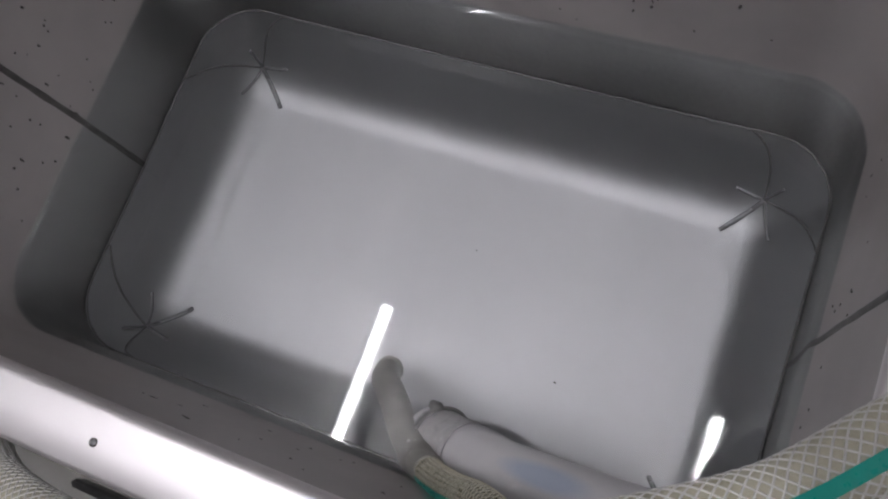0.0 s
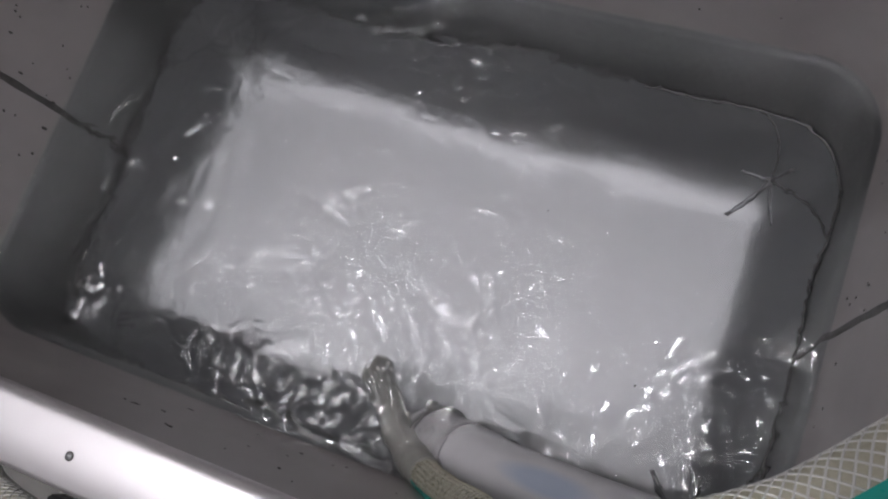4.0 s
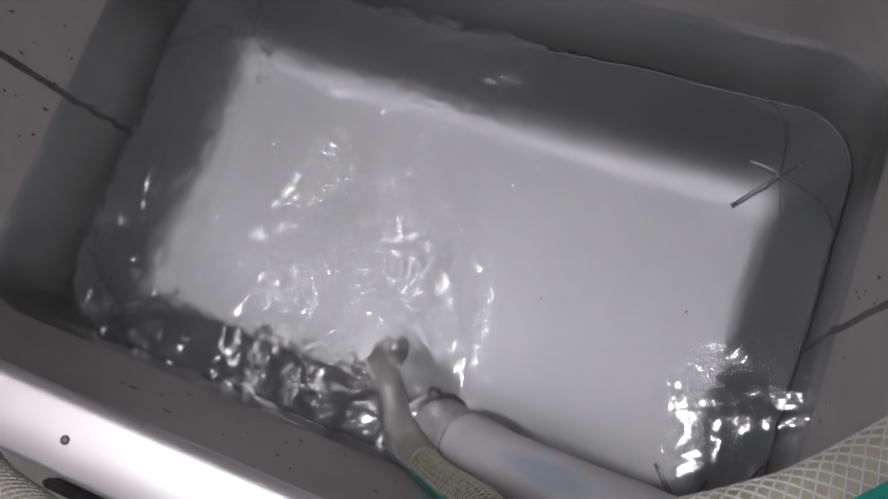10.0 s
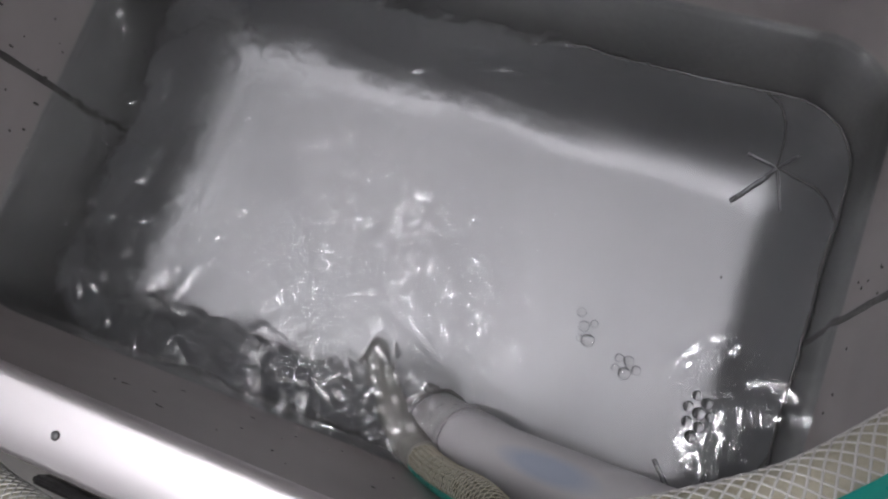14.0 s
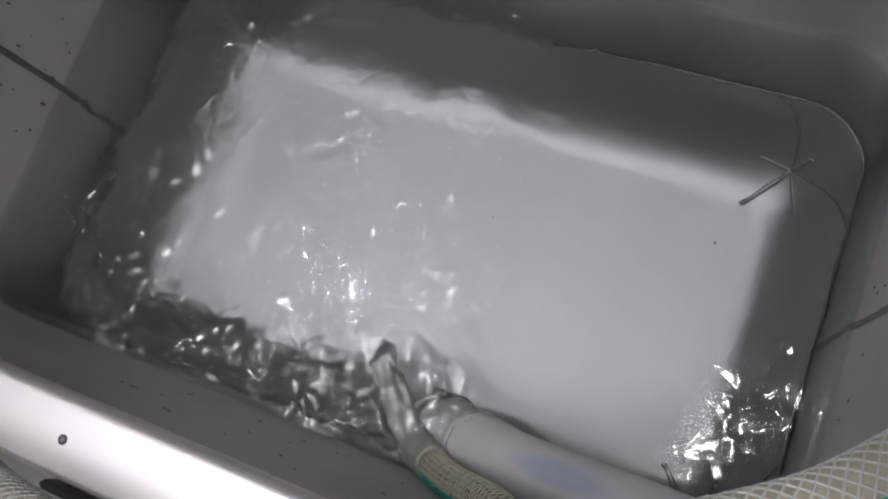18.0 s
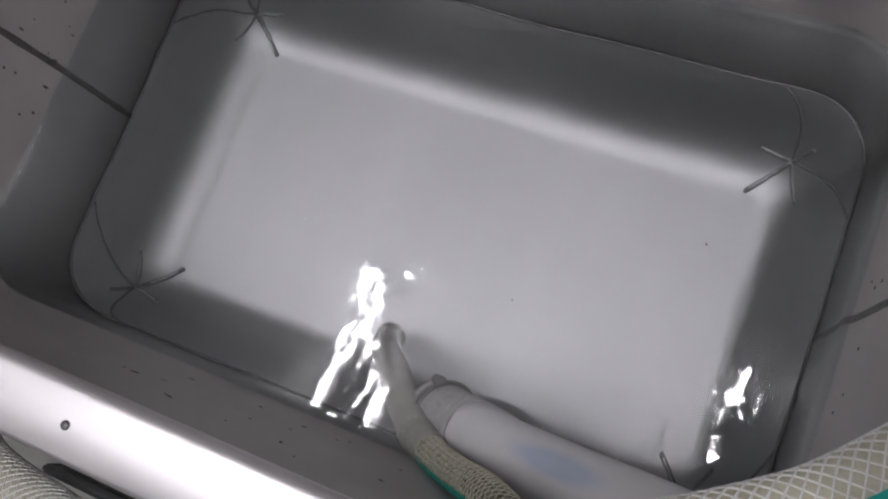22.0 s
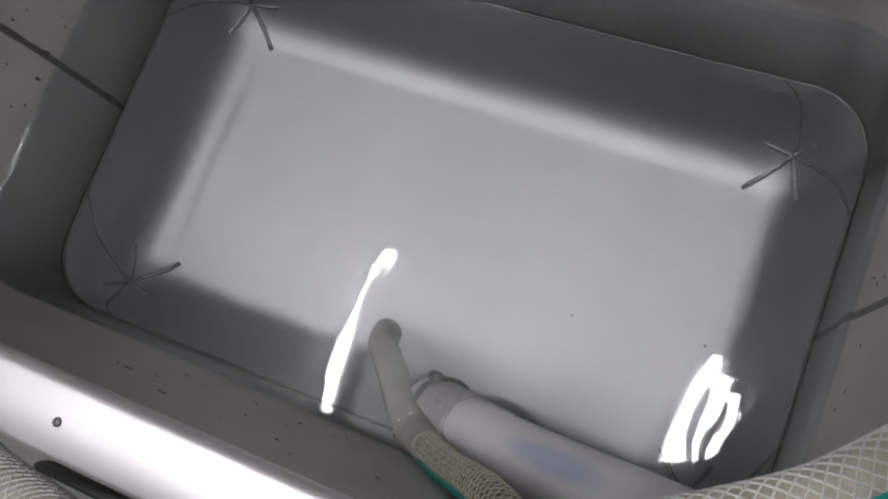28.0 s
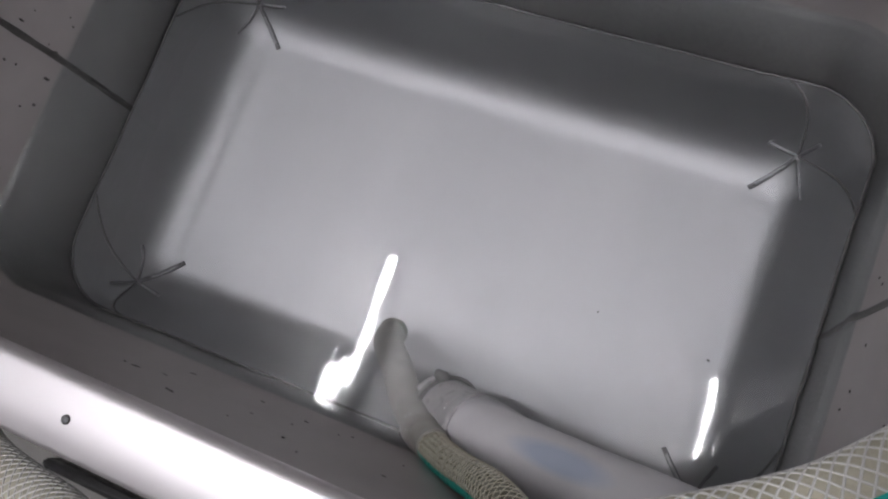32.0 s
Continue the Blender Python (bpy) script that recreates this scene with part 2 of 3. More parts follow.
def outline(hx, hy, r, per=10, straight=14):
    """Points of a rounded rectangle, anticlockwise from the right side, the same count for every size."""
    pts = []
    corners = ((hx - r, hy - r, 0), (-hx + r, hy - r, 90), (-hx + r, -hy + r, 180), (hx - r, -hy + r, 270))
    for k, (cx, cy, a0) in enumerate(corners):
        for i in range(per + 1):
            a = radians(a0 + 90 * i / per)
            pts.append((cx + r * math.cos(a), cy + r * math.sin(a)))
        nx, ny, b0 = corners[(k + 1) % 4]
        p, q = pts[-1], (nx + r * math.cos(radians(b0)), ny + r * math.sin(radians(b0)))
        for i in range(1, straight):
            f = i / straight
            pts.append((p[0] + (q[0] - p[0]) * f, p[1] + (q[1] - p[1]) * f))
    return pts


def loft(loops, cap_last=False):
    verts, faces = [], []
    n = len(loops[0])
    for loop in loops:
        verts += loop
    for k in range(len(loops) - 1):
        for i in range(n):
            j = (i + 1) % n
            faces.append((k * n + i, k * n + j, (k + 1) * n + j, (k + 1) * n + i))
    if cap_last:
        faces.append(tuple((len(loops) - 1) * n + i for i in range(n)))
    return verts, faces


def smooth_path(points, n):
    """Catmull-Rom through the points, n samples."""
    p = [Vector(q) for q in points]
    p = [p[0] * 2 - p[1]] + p + [p[-1] * 2 - p[-2]]
    out = []
    for k in range(n):
        u = k / (n - 1) * (len(p) - 3)
        i = min(int(u), len(p) - 4)
        t = u - i
        a, b, c, d = p[i:i + 4]
        out.append(0.5 * ((2 * b) + (c - a) * t + (2 * a - 5 * b + 4 * c - d) * t * t + (3 * b - a - 3 * c + d) * t ** 3))
    return out


def frames_along(path):
    out, up = [], Vector((0, 0, 1))
    for i, p in enumerate(path):
        t = (path[min(i + 1, len(path) - 1)] - path[max(i - 1, 0)]).normalized()
        if i == 0 and abs(t.z) > 0.95:
            up = Vector((0, 1, 0))
        side = t.cross(up).normalized()
        up = side.cross(t).normalized()
        out.append((p, side, up, t))
    return out


def tube(path, radius, sides=20, inner=0.0, arc=(0, 360), twist=0.0):
    """A tube along the path; with inner, an open-ended pipe wall; with arc, a strip of it."""
    fr = frames_along(path)
    full = arc == (0, 360)
    n = sides if full else sides + 1
    verts, faces = [], []
    radii = [radius] + ([inner] if inner else [])
    for r in radii:
        for k, (p, s, u, t) in enumerate(fr):
            for i in range(n):
                a = radians(arc[0] + twist * k / len(fr) + (arc[1] - arc[0]) * i / sides)
                verts.append(p + r * (math.cos(a) * s + math.sin(a) * u))
    m = len(fr)
    for k in range(m - 1):
        for i in range(sides):
            j = (i + 1) % n if full else i + 1
            faces.append((k * n + i, k * n + j, (k + 1) * n + j, (k + 1) * n + i))
            if inner:
                o = m * n
                faces.append((o + k * n + j, o + k * n + i, o + (k + 1) * n + i, o + (k + 1) * n + j))
    for k, flip in ((0, False), (m - 1, True)):
        if inner:
            o = m * n
            for i in range(sides):
                j = (i + 1) % n
                q = (k * n + i, o + k * n + i, o + k * n + j, k * n + j)
                faces.append(q if not flip else q[::-1])
        elif full:
            q = tuple(k * n + i for i in range(n))
            faces.append(q[::-1] if not flip else q)
    return verts, faces


def strands(path, radius, thick, count, pitch, turn=1):
    """Helical strands of a braid, joined."""
    fr = frames_along(path)
    verts, faces = [], []
    length = [0.0]
    for i in range(1, len(path)):
        length.append(length[-1] + (path[i] - path[i - 1]).length)
    for c in range(count):
        base = len(verts)
        for (p, s, u, t), l in zip(fr, length):
            a = turn * 2 * math.pi * l / pitch + 2 * math.pi * c / count
            out = math.cos(a) * s + math.sin(a) * u
            flat = (t.cross(out)).normalized()
            ctr = p + out * radius
            verts += [ctr - flat * thick, ctr + out * thick * 0.7, ctr + flat * thick, ctr - out * thick * 0.5]
        for k in range(len(fr) - 1):
            for i in range(4):
                j = (i + 1) % 4
                faces.append((base + 4 * k + i, base + 4 * k + j, base + 4 * k + 4 + j, base + 4 * k + 4 + i))
    return verts, faces


# ---- unseen room closing the place, its tones set to balance the tank's light ----
def room():
    x0, x1, y0, y1, z0, z1 = -1.9, 1.5, -2.0, 1.6, -0.24, 2.10
    t = 0.1
    part("floor", box(bmesh.new(), x0 - t, y0 - t, z0 - t, x1 + t, y1 + t, z0), CONCRETE, smooth=False)
    part("ceiling", box(bmesh.new(), x0 - t, y0 - t, z1, x1 + t, y1 + t, z1 + t), CEILING, smooth=False)
    part("wall_north", box(bmesh.new(), x0, y1, z0, x1, y1 + t, z1), PAINT, smooth=False)
    part("wall_south", box(bmesh.new(), x0, y0 - t, z0, x1, y0, z1), PAINT, smooth=False)
    # east wall kept white to bounce light onto the tank's west side
    part("wall_east", box(bmesh.new(), x1, y0 - t, z0, x1 + t, y1 + t, z1), BOUNCE_WHITE, smooth=False)
    part("wall_west", box(bmesh.new(), x0 - t, y0 - t, z0, x0, y1 + t, z1), PAINT, smooth=False)
    for name, label in (("floor", "grey concrete floor under the tank"), ("ceiling", "plain white ceiling"), ("wall_north", "plain painted wall"),
                        ("wall_south", "plain painted wall"), ("wall_east", "unseen white wall that bounces light to the tank"), ("wall_west", "plain painted wall")):
        tagged(bpy.data.objects[name], label, "floor" if name == "floor" else "ceiling" if name == "ceiling" else "wall", kind="structure")


def ceiling_light(x):
    lamp = new("ceiling_light")
    lamp.location = (x, -0.26, 2.10)
    part("body", box(bmesh.new(), -0.035, -0.48, -0.05, 0.035, 0.48, 0.0, 0.006), LAMP_BODY, lamp)
    path = [Vector((0, -0.445 + 0.89 * i / 20, -0.085)) for i in range(21)]
    under(link_mesh("tube", *tube(path, 0.016, 16), TUBE), lamp, "bright white fluorescent tube")
    for s in (-1, 1):
        part("tube_holder", box(bmesh.new(), -0.014, s * 0.46 - 0.014, -0.105, 0.014, s * 0.46 + 0.014, -0.048, 0.003), LAMP_BODY, lamp)
    return tagged(lamp, "ceiling batten with one lit fluorescent tube", "lamp", "ceiling lights")


# ---- tank ----
FLAT = (-0.1885, 0.1975, -0.101, 0.086)   # edges of the flat bottom
LIP = 0.2496, 0.1486                     # half sizes of the bowl at the weld


def cove_profile():
    """Height fraction of the cove from the flat bottom (0) to the weld (1): a short round, then a straight slope."""
    hs, h, n = [0.0], 0.0, 60
    for k in range(n):
        u = (k + 0.5) / n
        h += 0.03 + 1.15 * u + 1.3 * u * u
        hs.append(h)
    return [q / h for q in hs]


PROFILE = cove_profile()


def cove(u):
    u = max(0.0, min(1.0, u)) * 60
    k = min(59, int(u))
    return FLOOR + (RING - FLOOR) * (PROFILE[k] + (PROFILE[k + 1] - PROFILE[k]) * (u - k))


def bowl_z(x, y):
    """Height of the bowl's surface."""
    ux = max((FLAT[0] - x) / (FLAT[0] + LIP[0]), (x - FLAT[1]) / (LIP[0] - FLAT[1]), 0.0)
    uy = max((FLAT[2] - y) / (FLAT[2] + LIP[1]), (y - FLAT[3]) / (LIP[1] - FLAT[3]), 0.0)
    return cove(math.hypot(ux, uy))


def tank():
    top = new("cleaning_tank")
    # upright wall, with its rolled rim
    def leaning(g, z):
        """The wall's outline g outside the waterline's, with the east and south sides leaning out less."""
        a, b = (min(g, RIM * FLARE) * (1 - k / FLARE) / 2 for k in (EAST, FRONT))
        return [(x - a, y + b, z) for x, y in outline(W / 2 + g - a, D / 2 + g - b, CORNER + g)]

    loops = []
    for z, g in ((RING, 0.0), (-0.06, 0.0), (0.0, 0.0), (0.07, 0.07 * FLARE), (RIM - 0.006, RIM * FLARE)):
        loops.append(leaning(g, z))
    v, f = loft(loops)
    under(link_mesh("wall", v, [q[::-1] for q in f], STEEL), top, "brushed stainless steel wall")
    # bowl
    rim_loop = outline(LIP[0], LIP[1], CORNER)
    cx, cy = (FLAT[0] + FLAT[1]) / 2, (FLAT[2] + FLAT[3]) / 2
    flat_loop = [(x + cx, y + cy) for x, y in outline((FLAT[1] - FLAT[0]) / 2, (FLAT[3] - FLAT[2]) / 2, 0.010)]
    loops = []
    for i in range(31):
        u = 1 - i / 30
        loops.append([(q[0] + (p[0] - q[0]) * u, q[1] + (p[1] - q[1]) * u, cove(u)) for p, q in zip(rim_loop, flat_loop)])
    for inset in (0.004, 0.010):
        loops.append([(x + cx, y + cy, FLOOR) for x, y in outline((FLAT[1] - FLAT[0]) / 2 - inset, (FLAT[3] - FLAT[2]) / 2 - inset, 0.008)])
    v, f = loft(loops, True)
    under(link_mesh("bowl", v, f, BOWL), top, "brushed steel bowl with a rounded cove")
    # welded joint between wall and bowl
    ring = [Vector((x, y, RING)) for x, y in outline(W / 2 - 0.0015, D / 2 - 0.0015, CORNER)]
    wob = [p + Vector((0, 0, 0.0012 * noise.noise(p * 40))) for p in ring]
    under(link_mesh("weld_ring", *tube(wob + wob[:2], 0.0009, 6), WELD), top, "dark weld line round the bowl")
    # flange with rounded inner edge and turned-down lip
    loops = []
    g0 = RIM * FLARE
    prof = []
    for i in range(7):
        a = radians(90 * i / 6)
        prof.append((g0 + 0.006 * (1 - math.cos(a)), RIM - 0.006 + 0.006 * math.sin(a)))
    prof += [(0.030, RIM + 0.0002), (FLANGE - 0.003, RIM)]
    prof += [(FLANGE - 0.0008, RIM - 0.001), (FLANGE, RIM - 0.004), (FLANGE, RIM - 0.022), (FLANGE - 0.002, RIM - 0.022), (FLANGE - 0.002, RIM - 0.006), (0.022, RIM - 0.006)]
    for g, z in prof:
        loops.append(leaning(g, z))
    v, f = loft(loops)
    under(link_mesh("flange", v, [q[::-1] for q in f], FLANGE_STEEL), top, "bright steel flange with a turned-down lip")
    # outer casing
    loops = [[(x, y, z) for x, y in outline(W / 2 + 0.026, D / 2 + 0.026, CORNER + 0.022)] for z in (RIM - 0.006, 0.0, -0.232)]
    v, f = loft(loops)
    under(link_mesh("casing", v, [q[::-1] for q in f], CASING), top, "plain steel outer casing")
    part("base", box(bmesh.new(), -W / 2, -D / 2, -0.24, W / 2, D / 2, -0.225, 0.003), CASING, top)
    # upright weld seams in the short walls
    for s in (-1, 1):
        rows, faces = [], []
        n = 60
        for i in range(n):
            z = RING + (RIM - 0.008 - RING) * i / (n - 1)
            x = s * (W / 2 + (FLARE if s < 0 else EAST) * max(0.0, z) + 0.0003)
            w = 0.0025 + 0.0006 * noise.noise(Vector((s * 3, 0, z * 60)))
            c = -0.0045 + 0.0006 * noise.noise(Vector((s * 7, 1, z * 30)))
            for dy, h in ((-w, 0.0), (-w * 0.6, 0.0009), (w * 0.6, 0.0009), (w, 0.0)):
                rows.append((x - s * h, c + dy, z))
        for i in range(n - 1):
            for k in range(3):
                q = (4 * i + k, 4 * i + k + 1, 4 * i + 5 + k, 4 * i + 4 + k)
                faces.append(q if s < 0 else q[::-1])
        under(link_mesh("weld_seam", rows, faces, SEAM), top, "dark upright weld seam")
    # rivet hole in the flange
    bm = bmesh.new()
    bmesh.ops.create_cone(bm, cap_ends=True, segments=20, radius1=0.0016, radius2=0.0014, depth=0.0014, matrix=Matrix.Translation((-0.0450, -0.1768, RIM + 0.0005)))
    part("rivet", bm, CASING, top, "small grey blind rivet")
    bm = bmesh.new()
    bmesh.ops.create_cone(bm, cap_ends=True, segments=20, radius1=0.0021, radius2=0.0020, depth=0.0006, matrix=Matrix.Translation((-0.0450, -0.1768, RIM + 0.0003)))
    part("rivet_rim", bm, GRIME, top)
    # dark strip in place of the shadow gap under the flange's lip
    part("lip_shadow", box(bmesh.new(), -0.050, -0.1985, RIM - 0.014, 0.012, -0.1946, RIM - 0.003, 0.0012), BLACK, top, "dark strip for the shadow gap under the lip")
    # pressed star creases in the four corners of the bowl
    arms = ((-0.0235, -0.0265), (-0.0209, 0.0040), (0.0100, -0.0270), (0.0100, 0.0070))
    centres = {(1, 1): (0.2097, 0.1141), (-1, -1): (-0.2095, -0.1228), (-1, 1): (-0.2078, 0.1134), (1, -1): (0.2120, -0.1235)}
    for key, (cx, cy) in centres.items():
        for i, (ax, ay) in enumerate(arms):
            dx, dy = key[0] * ax, key[1] * ay
            path = []
            for k in range(9):
                f = k / 8
                x, y = cx + dx * f, cy + dy * f
                path.append(Vector((x, y, bowl_z(x, y) + 0.0008)))
            fold = under(link_mesh("crease", *tube(path, 0.0013 if i else 0.0018, 8), CREASE), top)
            if i < 2:
                core = [p + Vector((0, 0, 0.0014 if i == 0 else 0.0009)) for p in path[2:8]]
                under(link_mesh("crease_ridge", *tube(core, 0.0010 if i == 0 else 0.0007, 8), BOWL), fold, "lighter ridge along the crease")
        sx, sy = key
        for ex, ey in ((sx * 0.188, sy * 0.1480), (sx * 0.2485, sy * 0.074)):
            path = []
            for k in range(13):
                f = k / 12
                x = cx + (ex - cx) * f + sx * 0.006 * math.sin(math.pi * f)
                y = cy + (ey - cy) * f + sy * 0.006 * math.sin(math.pi * f)
                x = max(-W / 2 + 0.0015, min(W / 2 - 0.0015, x))
                y = max(-D / 2 + 0.0015, min(D / 2 - 0.0015, y))
                path.append(Vector((x, y, bowl_z(x, y) + 0.0005)))
            under(link_mesh("corner_weld", *tube(path, 0.0009, 6), WELD), top, "thin dark weld of the corner piece")
    return tagged(top, "deep stainless steel cleaning tank filled with water", "tank")


room()
for lamp_x in (-0.695, 0.345):
    ceiling_light(lamp_x)
tank()


# ---- hoses and pipe ----
def braided_hose(points, n, label, stripe, twist=0.0, radius=0.0095, yarns=12, pitch=0.060, thick=0.0005, dipped=0, sleeve=None, yarn=None):
    """A clear hose over a woven yarn; its first dipped steps along the path are plain and pale, the water's optics put
    into the colour.
    """
    hose = new("braided_hose")
    path = smooth_path(points, n)
    dry = path[max(0, dipped - 1):]
    under(link_mesh("sleeve", *tube(dry, radius, 28, radius * 0.72), sleeve or HOSE), hose, "clear yellowish plastic sleeve")
    if dipped:
        end = under(link_mesh("submerged_end", *tube(path[:dipped], radius * 1.12, 28, radius * 0.72), SUBMERGED), hose, "dull submerged end, paled as seen through the water")
        for k in range(2, 12, 2):
            p, s, u, t = frames_along(path)[k]
            loop = [p + radius * 1.12 * (math.cos(2 * math.pi * i / 30) * s + math.sin(2 * math.pi * i / 30) * u) for i in range(32)]
            under(link_mesh("rib", *tube(loop, 0.0006, 6), SUBMERGED), end)
    for turn in (1, -1):
        tagged(under(link_mesh("braid", *strands(dry, radius, thick, yarns, pitch, turn), yarn or BRAID), hose, "white woven yarn"), kind="stuff")
    under(link_mesh("stripe", *tube(dry, radius + thick * 0.9, 10, arc=stripe, twist=twist), GREEN), hose, "turquoise green stripe")
    return tagged(hose, label, "hose", "braided hoses")


braided_hose([(0.44, 0.09, -0.02), (0.365, 0.030, 0.105), (0.315, -0.012, 0.148), (0.2850, -0.0400, 0.1545), (0.2600, -0.0675, 0.1530), (0.2385, -0.0917, 0.1525), (0.2212, -0.1070, 0.1540), (0.1850, -0.1305, 0.158),
              (0.136, -0.158, 0.160), (0.075, -0.191, 0.156), (0.0, -0.226, 0.120), (-0.07, -0.2320, 0.080), (-0.16, -0.235, 0.035), (-0.30, -0.240, -0.10), (-0.45, -0.25, -0.221)], 420,
             "clear braided hose with a green stripe lying over the rim", stripe=(88, 112), twist=0, radius=0.0142, yarns=14, pitch=0.084, thick=0.00078)
braided_hose([(-0.004, -0.090, -0.140), (0.005, -0.0985, -0.100), (0.025, -0.1110, -0.060), (0.0490, -0.1300, -0.024), (0.0725, -0.1415, 0.003), (0.096, -0.1435, 0.044), (0.122, -0.1425, 0.093),
              (0.142, -0.150, 0.118), (0.158, -0.172, 0.126), (0.178, -0.205, 0.128), (0.20, -0.235, 0.08), (0.23, -0.27, -0.10), (0.26, -0.32, -0.226)], 330,
             "clear braided suction hose dipping into the water", stripe=(18, 50), radius=0.0086, yarns=10, pitch=0.034, thick=0.00042, sleeve=OLIVE, yarn=DULL_BRAID, dipped=112)


def milky_pipe():
    pipe = new("outlet_pipe")
    # past the rim the pipe is unseen, looped to cut a lamp's reflection
    path = smooth_path([(0.058, -0.1235, -0.044), (0.080, -0.1265, -0.022), (0.112, -0.1285, 0.008), (0.152, -0.1290, 0.042), (0.195, -0.1290, 0.085), (0.228, -0.1320, 0.124), (0.2535, -0.1380, 0.180),
                        (0.2600, -0.1100, 0.248), (0.2490, -0.0735, 0.283), (0.2770, -0.0390, 0.290), (0.325, 0.005, 0.25), (0.37, 0.045, 0.12), (0.40, 0.07, -0.05), (0.41, 0.08, -0.22)], 120)
    under(link_mesh("tube", *tube(path, 0.0188, 36, 0.0160), PIPE), pipe, "milky grey plastic tube")
    under(link_mesh("end_sleeve", *tube(path[2:13], 0.0202, 36, 0.0190), SLEEVE), pipe, "greyish soft plastic end sleeve")
    ring = frames_along(path)[4]
    p, s, u, t = ring
    loop = [p + 0.0212 * (math.cos(2 * math.pi * k / 40) * s + math.sin(2 * math.pi * k / 40) * u) for k in range(42)]
    clamp = under(link_mesh("hose_clamp", *tube(loop, 0.0014, 8), WELD), pipe, "dark wire hose clamp")
    bm = bmesh.new()
    q = p + 0.0238 * (s * -0.75 + u * 0.66)
    box(bm, q.x - 0.004, q.y - 0.003, q.z - 0.003, q.x + 0.004, q.y + 0.003, q.z + 0.003, 0.001)
    part("clamp_screw", bm, WELD, clamp)
    return tagged(pipe, "milky plastic outlet pipe reaching into the water", "pipe")


milky_pipe()


# ---- dried drops and dirt on the dry part of the walls ----
def wall_specks():
    rg = random.Random(21)
    verts, faces = [], []
    ball = bmesh.new()
    bmesh.ops.create_icosphere(ball, subdivisions=1, radius=1.0)
    base = [v.co.copy() for v in ball.verts]
    ball.verts.index_update()
    tri = [tuple(v.index for v in f.verts) for f in ball.faces]
    ball.free()

    def put(p, out, along, length, width):
        o = len(verts)
        side = out.cross(along)
        for q in base:
            verts.append(p + along * q.x * length + side * q.y * width + out * q.z * width * 0.45)
        faces.extend(tuple(o + k for k in t) for t in tri)

    down = Vector((0, 0, 1))
    for wall, count in (("w", 70), ("e", 26), ("n", 90), ("s", 18)):
        for k in range(count):
            z = rg.uniform(0.006, 0.085) if rg.random() < 0.75 else rg.uniform(0.05, 0.125)
            flare = FLARE * z
            ln = rg.choice((0.0007, 0.001, 0.0012, 0.0018, 0.0026)) * rg.uniform(0.8, 1.3)
            wd = min(ln, rg.uniform(0.0006, 0.0012))
            lean = Vector((0, 0, 1))
            if wall in "we":
                s = -1 if wall == "w" else 1
                y = rg.gauss(0.0, 0.07)
                if abs(y) > 0.10:
                    continue
                put(Vector((s * (W / 2 + (FLARE if s < 0 else EAST) * z), y, z)), Vector((-s, 0, 0)), (lean + Vector((0, rg.uniform(-0.3, 0.3), 0))).normalized(), ln, wd)
            else:
                s = -1 if wall == "s" else 1
                x = rg.uniform(-0.19, 0.19)
                if wall == "s":
                    x = rg.uniform(-0.07, 0.12)
                    lean = Vector((1, 0, rg.uniform(-0.5, 0.5)))
                    z = rg.uniform(0.025, 0.11)
                put(Vector((x, s * (D / 2 + (FRONT if s < 0 else FLARE) * z), z)), Vector((0, -s, 0)), (lean + Vector((rg.uniform(-0.3, 0.3), 0, 0))).normalized(), ln, wd)
    ob = link_mesh("wall_specks", verts, faces, GRIME)
    tagged(ob, "small dark dried drops scattered on the steel walls", "dirt", kind="stuff")


wall_specks()


# ---- water: one sheet of rigid wavelets that heave and tilt ----
NX, NY = 66, 40
WAVES = []
rng = random.Random(4)
for k in range(26):
    lam = 0.030 * (0.13 / 0.030) ** (k / 25)
    ang = rng.uniform(0, 2 * math.pi)
    WAVES.append((2 * math.pi / lam * math.cos(ang), 2 * math.pi / lam * math.sin(ang), rng.uniform(2.5, 6.5), rng.uniform(0, 6.28), lam))
CALM = []
for k in range(10):
    lam = 0.032 * (0.11 / 0.032) ** (k / 9)
    ang = rng.uniform(-0.6, 0.9) + (math.pi if k % 3 == 0 else 0)
    CALM.append((2 * math.pi / lam * math.cos(ang), 2 * math.pi / lam * math.sin(ang), rng.uniform(2.0, 3.6), rng.uniform(0, 6.28), lam))


def curve(table, t):
    return float(np.interp(t, [r[0] for r in table], [r[1] for r in table]))


# how strongly the water churns, how far the churning reaches, how the flow piles up at the east wall, and the gentle ripples that stay
CHURN = ((0, 0), (0.2, 0), (0.5, 0.8), (0.8, 1.0), (1.5, 1.0), (6.5, 1.0), (7.5, 0.85), (8.5, 0.68), (9.5, 0.68), (10.5, 0.8), (13, 0.88), (19, 0.88), (20, 0.68), (20.8, 0.32), (21.5, 0.12), (22.2, 0.03), (23, 0.01), (32, 0.008))
REACH = ((0, -0.2), (0.25, -0.18), (0.4, -0.10), (0.6, -0.02), (0.8, 0.06), (1.0, 0.11), (1.3, 0.12), (1.6, 0.10), (2.5, 0.08), (6, 0.07), (7.5, 0.05), (8.5, 0.02), (14, 0.04), (20, 0.02), (32, -0.05))
FAR = ((0, 0), (1.2, 0.0), (1.7, 0.15), (2.5, 0.24), (6.5, 0.22), (7.5, 0.16), (9, 0.11), (20, 0.12), (21.5, 0.10), (23, 0.055), (25, 0.03), (32, 0.012))
WEST = ((0, 0), (20, 0), (21.5, 0.14), (23, 0.16), (24.5, 0.11), (25.5, 0.12), (28, 0.04), (30, 0.09), (31, 0.06), (32, 0.02))
PILE = ((0, 0), (1.2, 0), (2.5, 1), (20, 1), (25, 0.6), (28, 0), (32, 0))
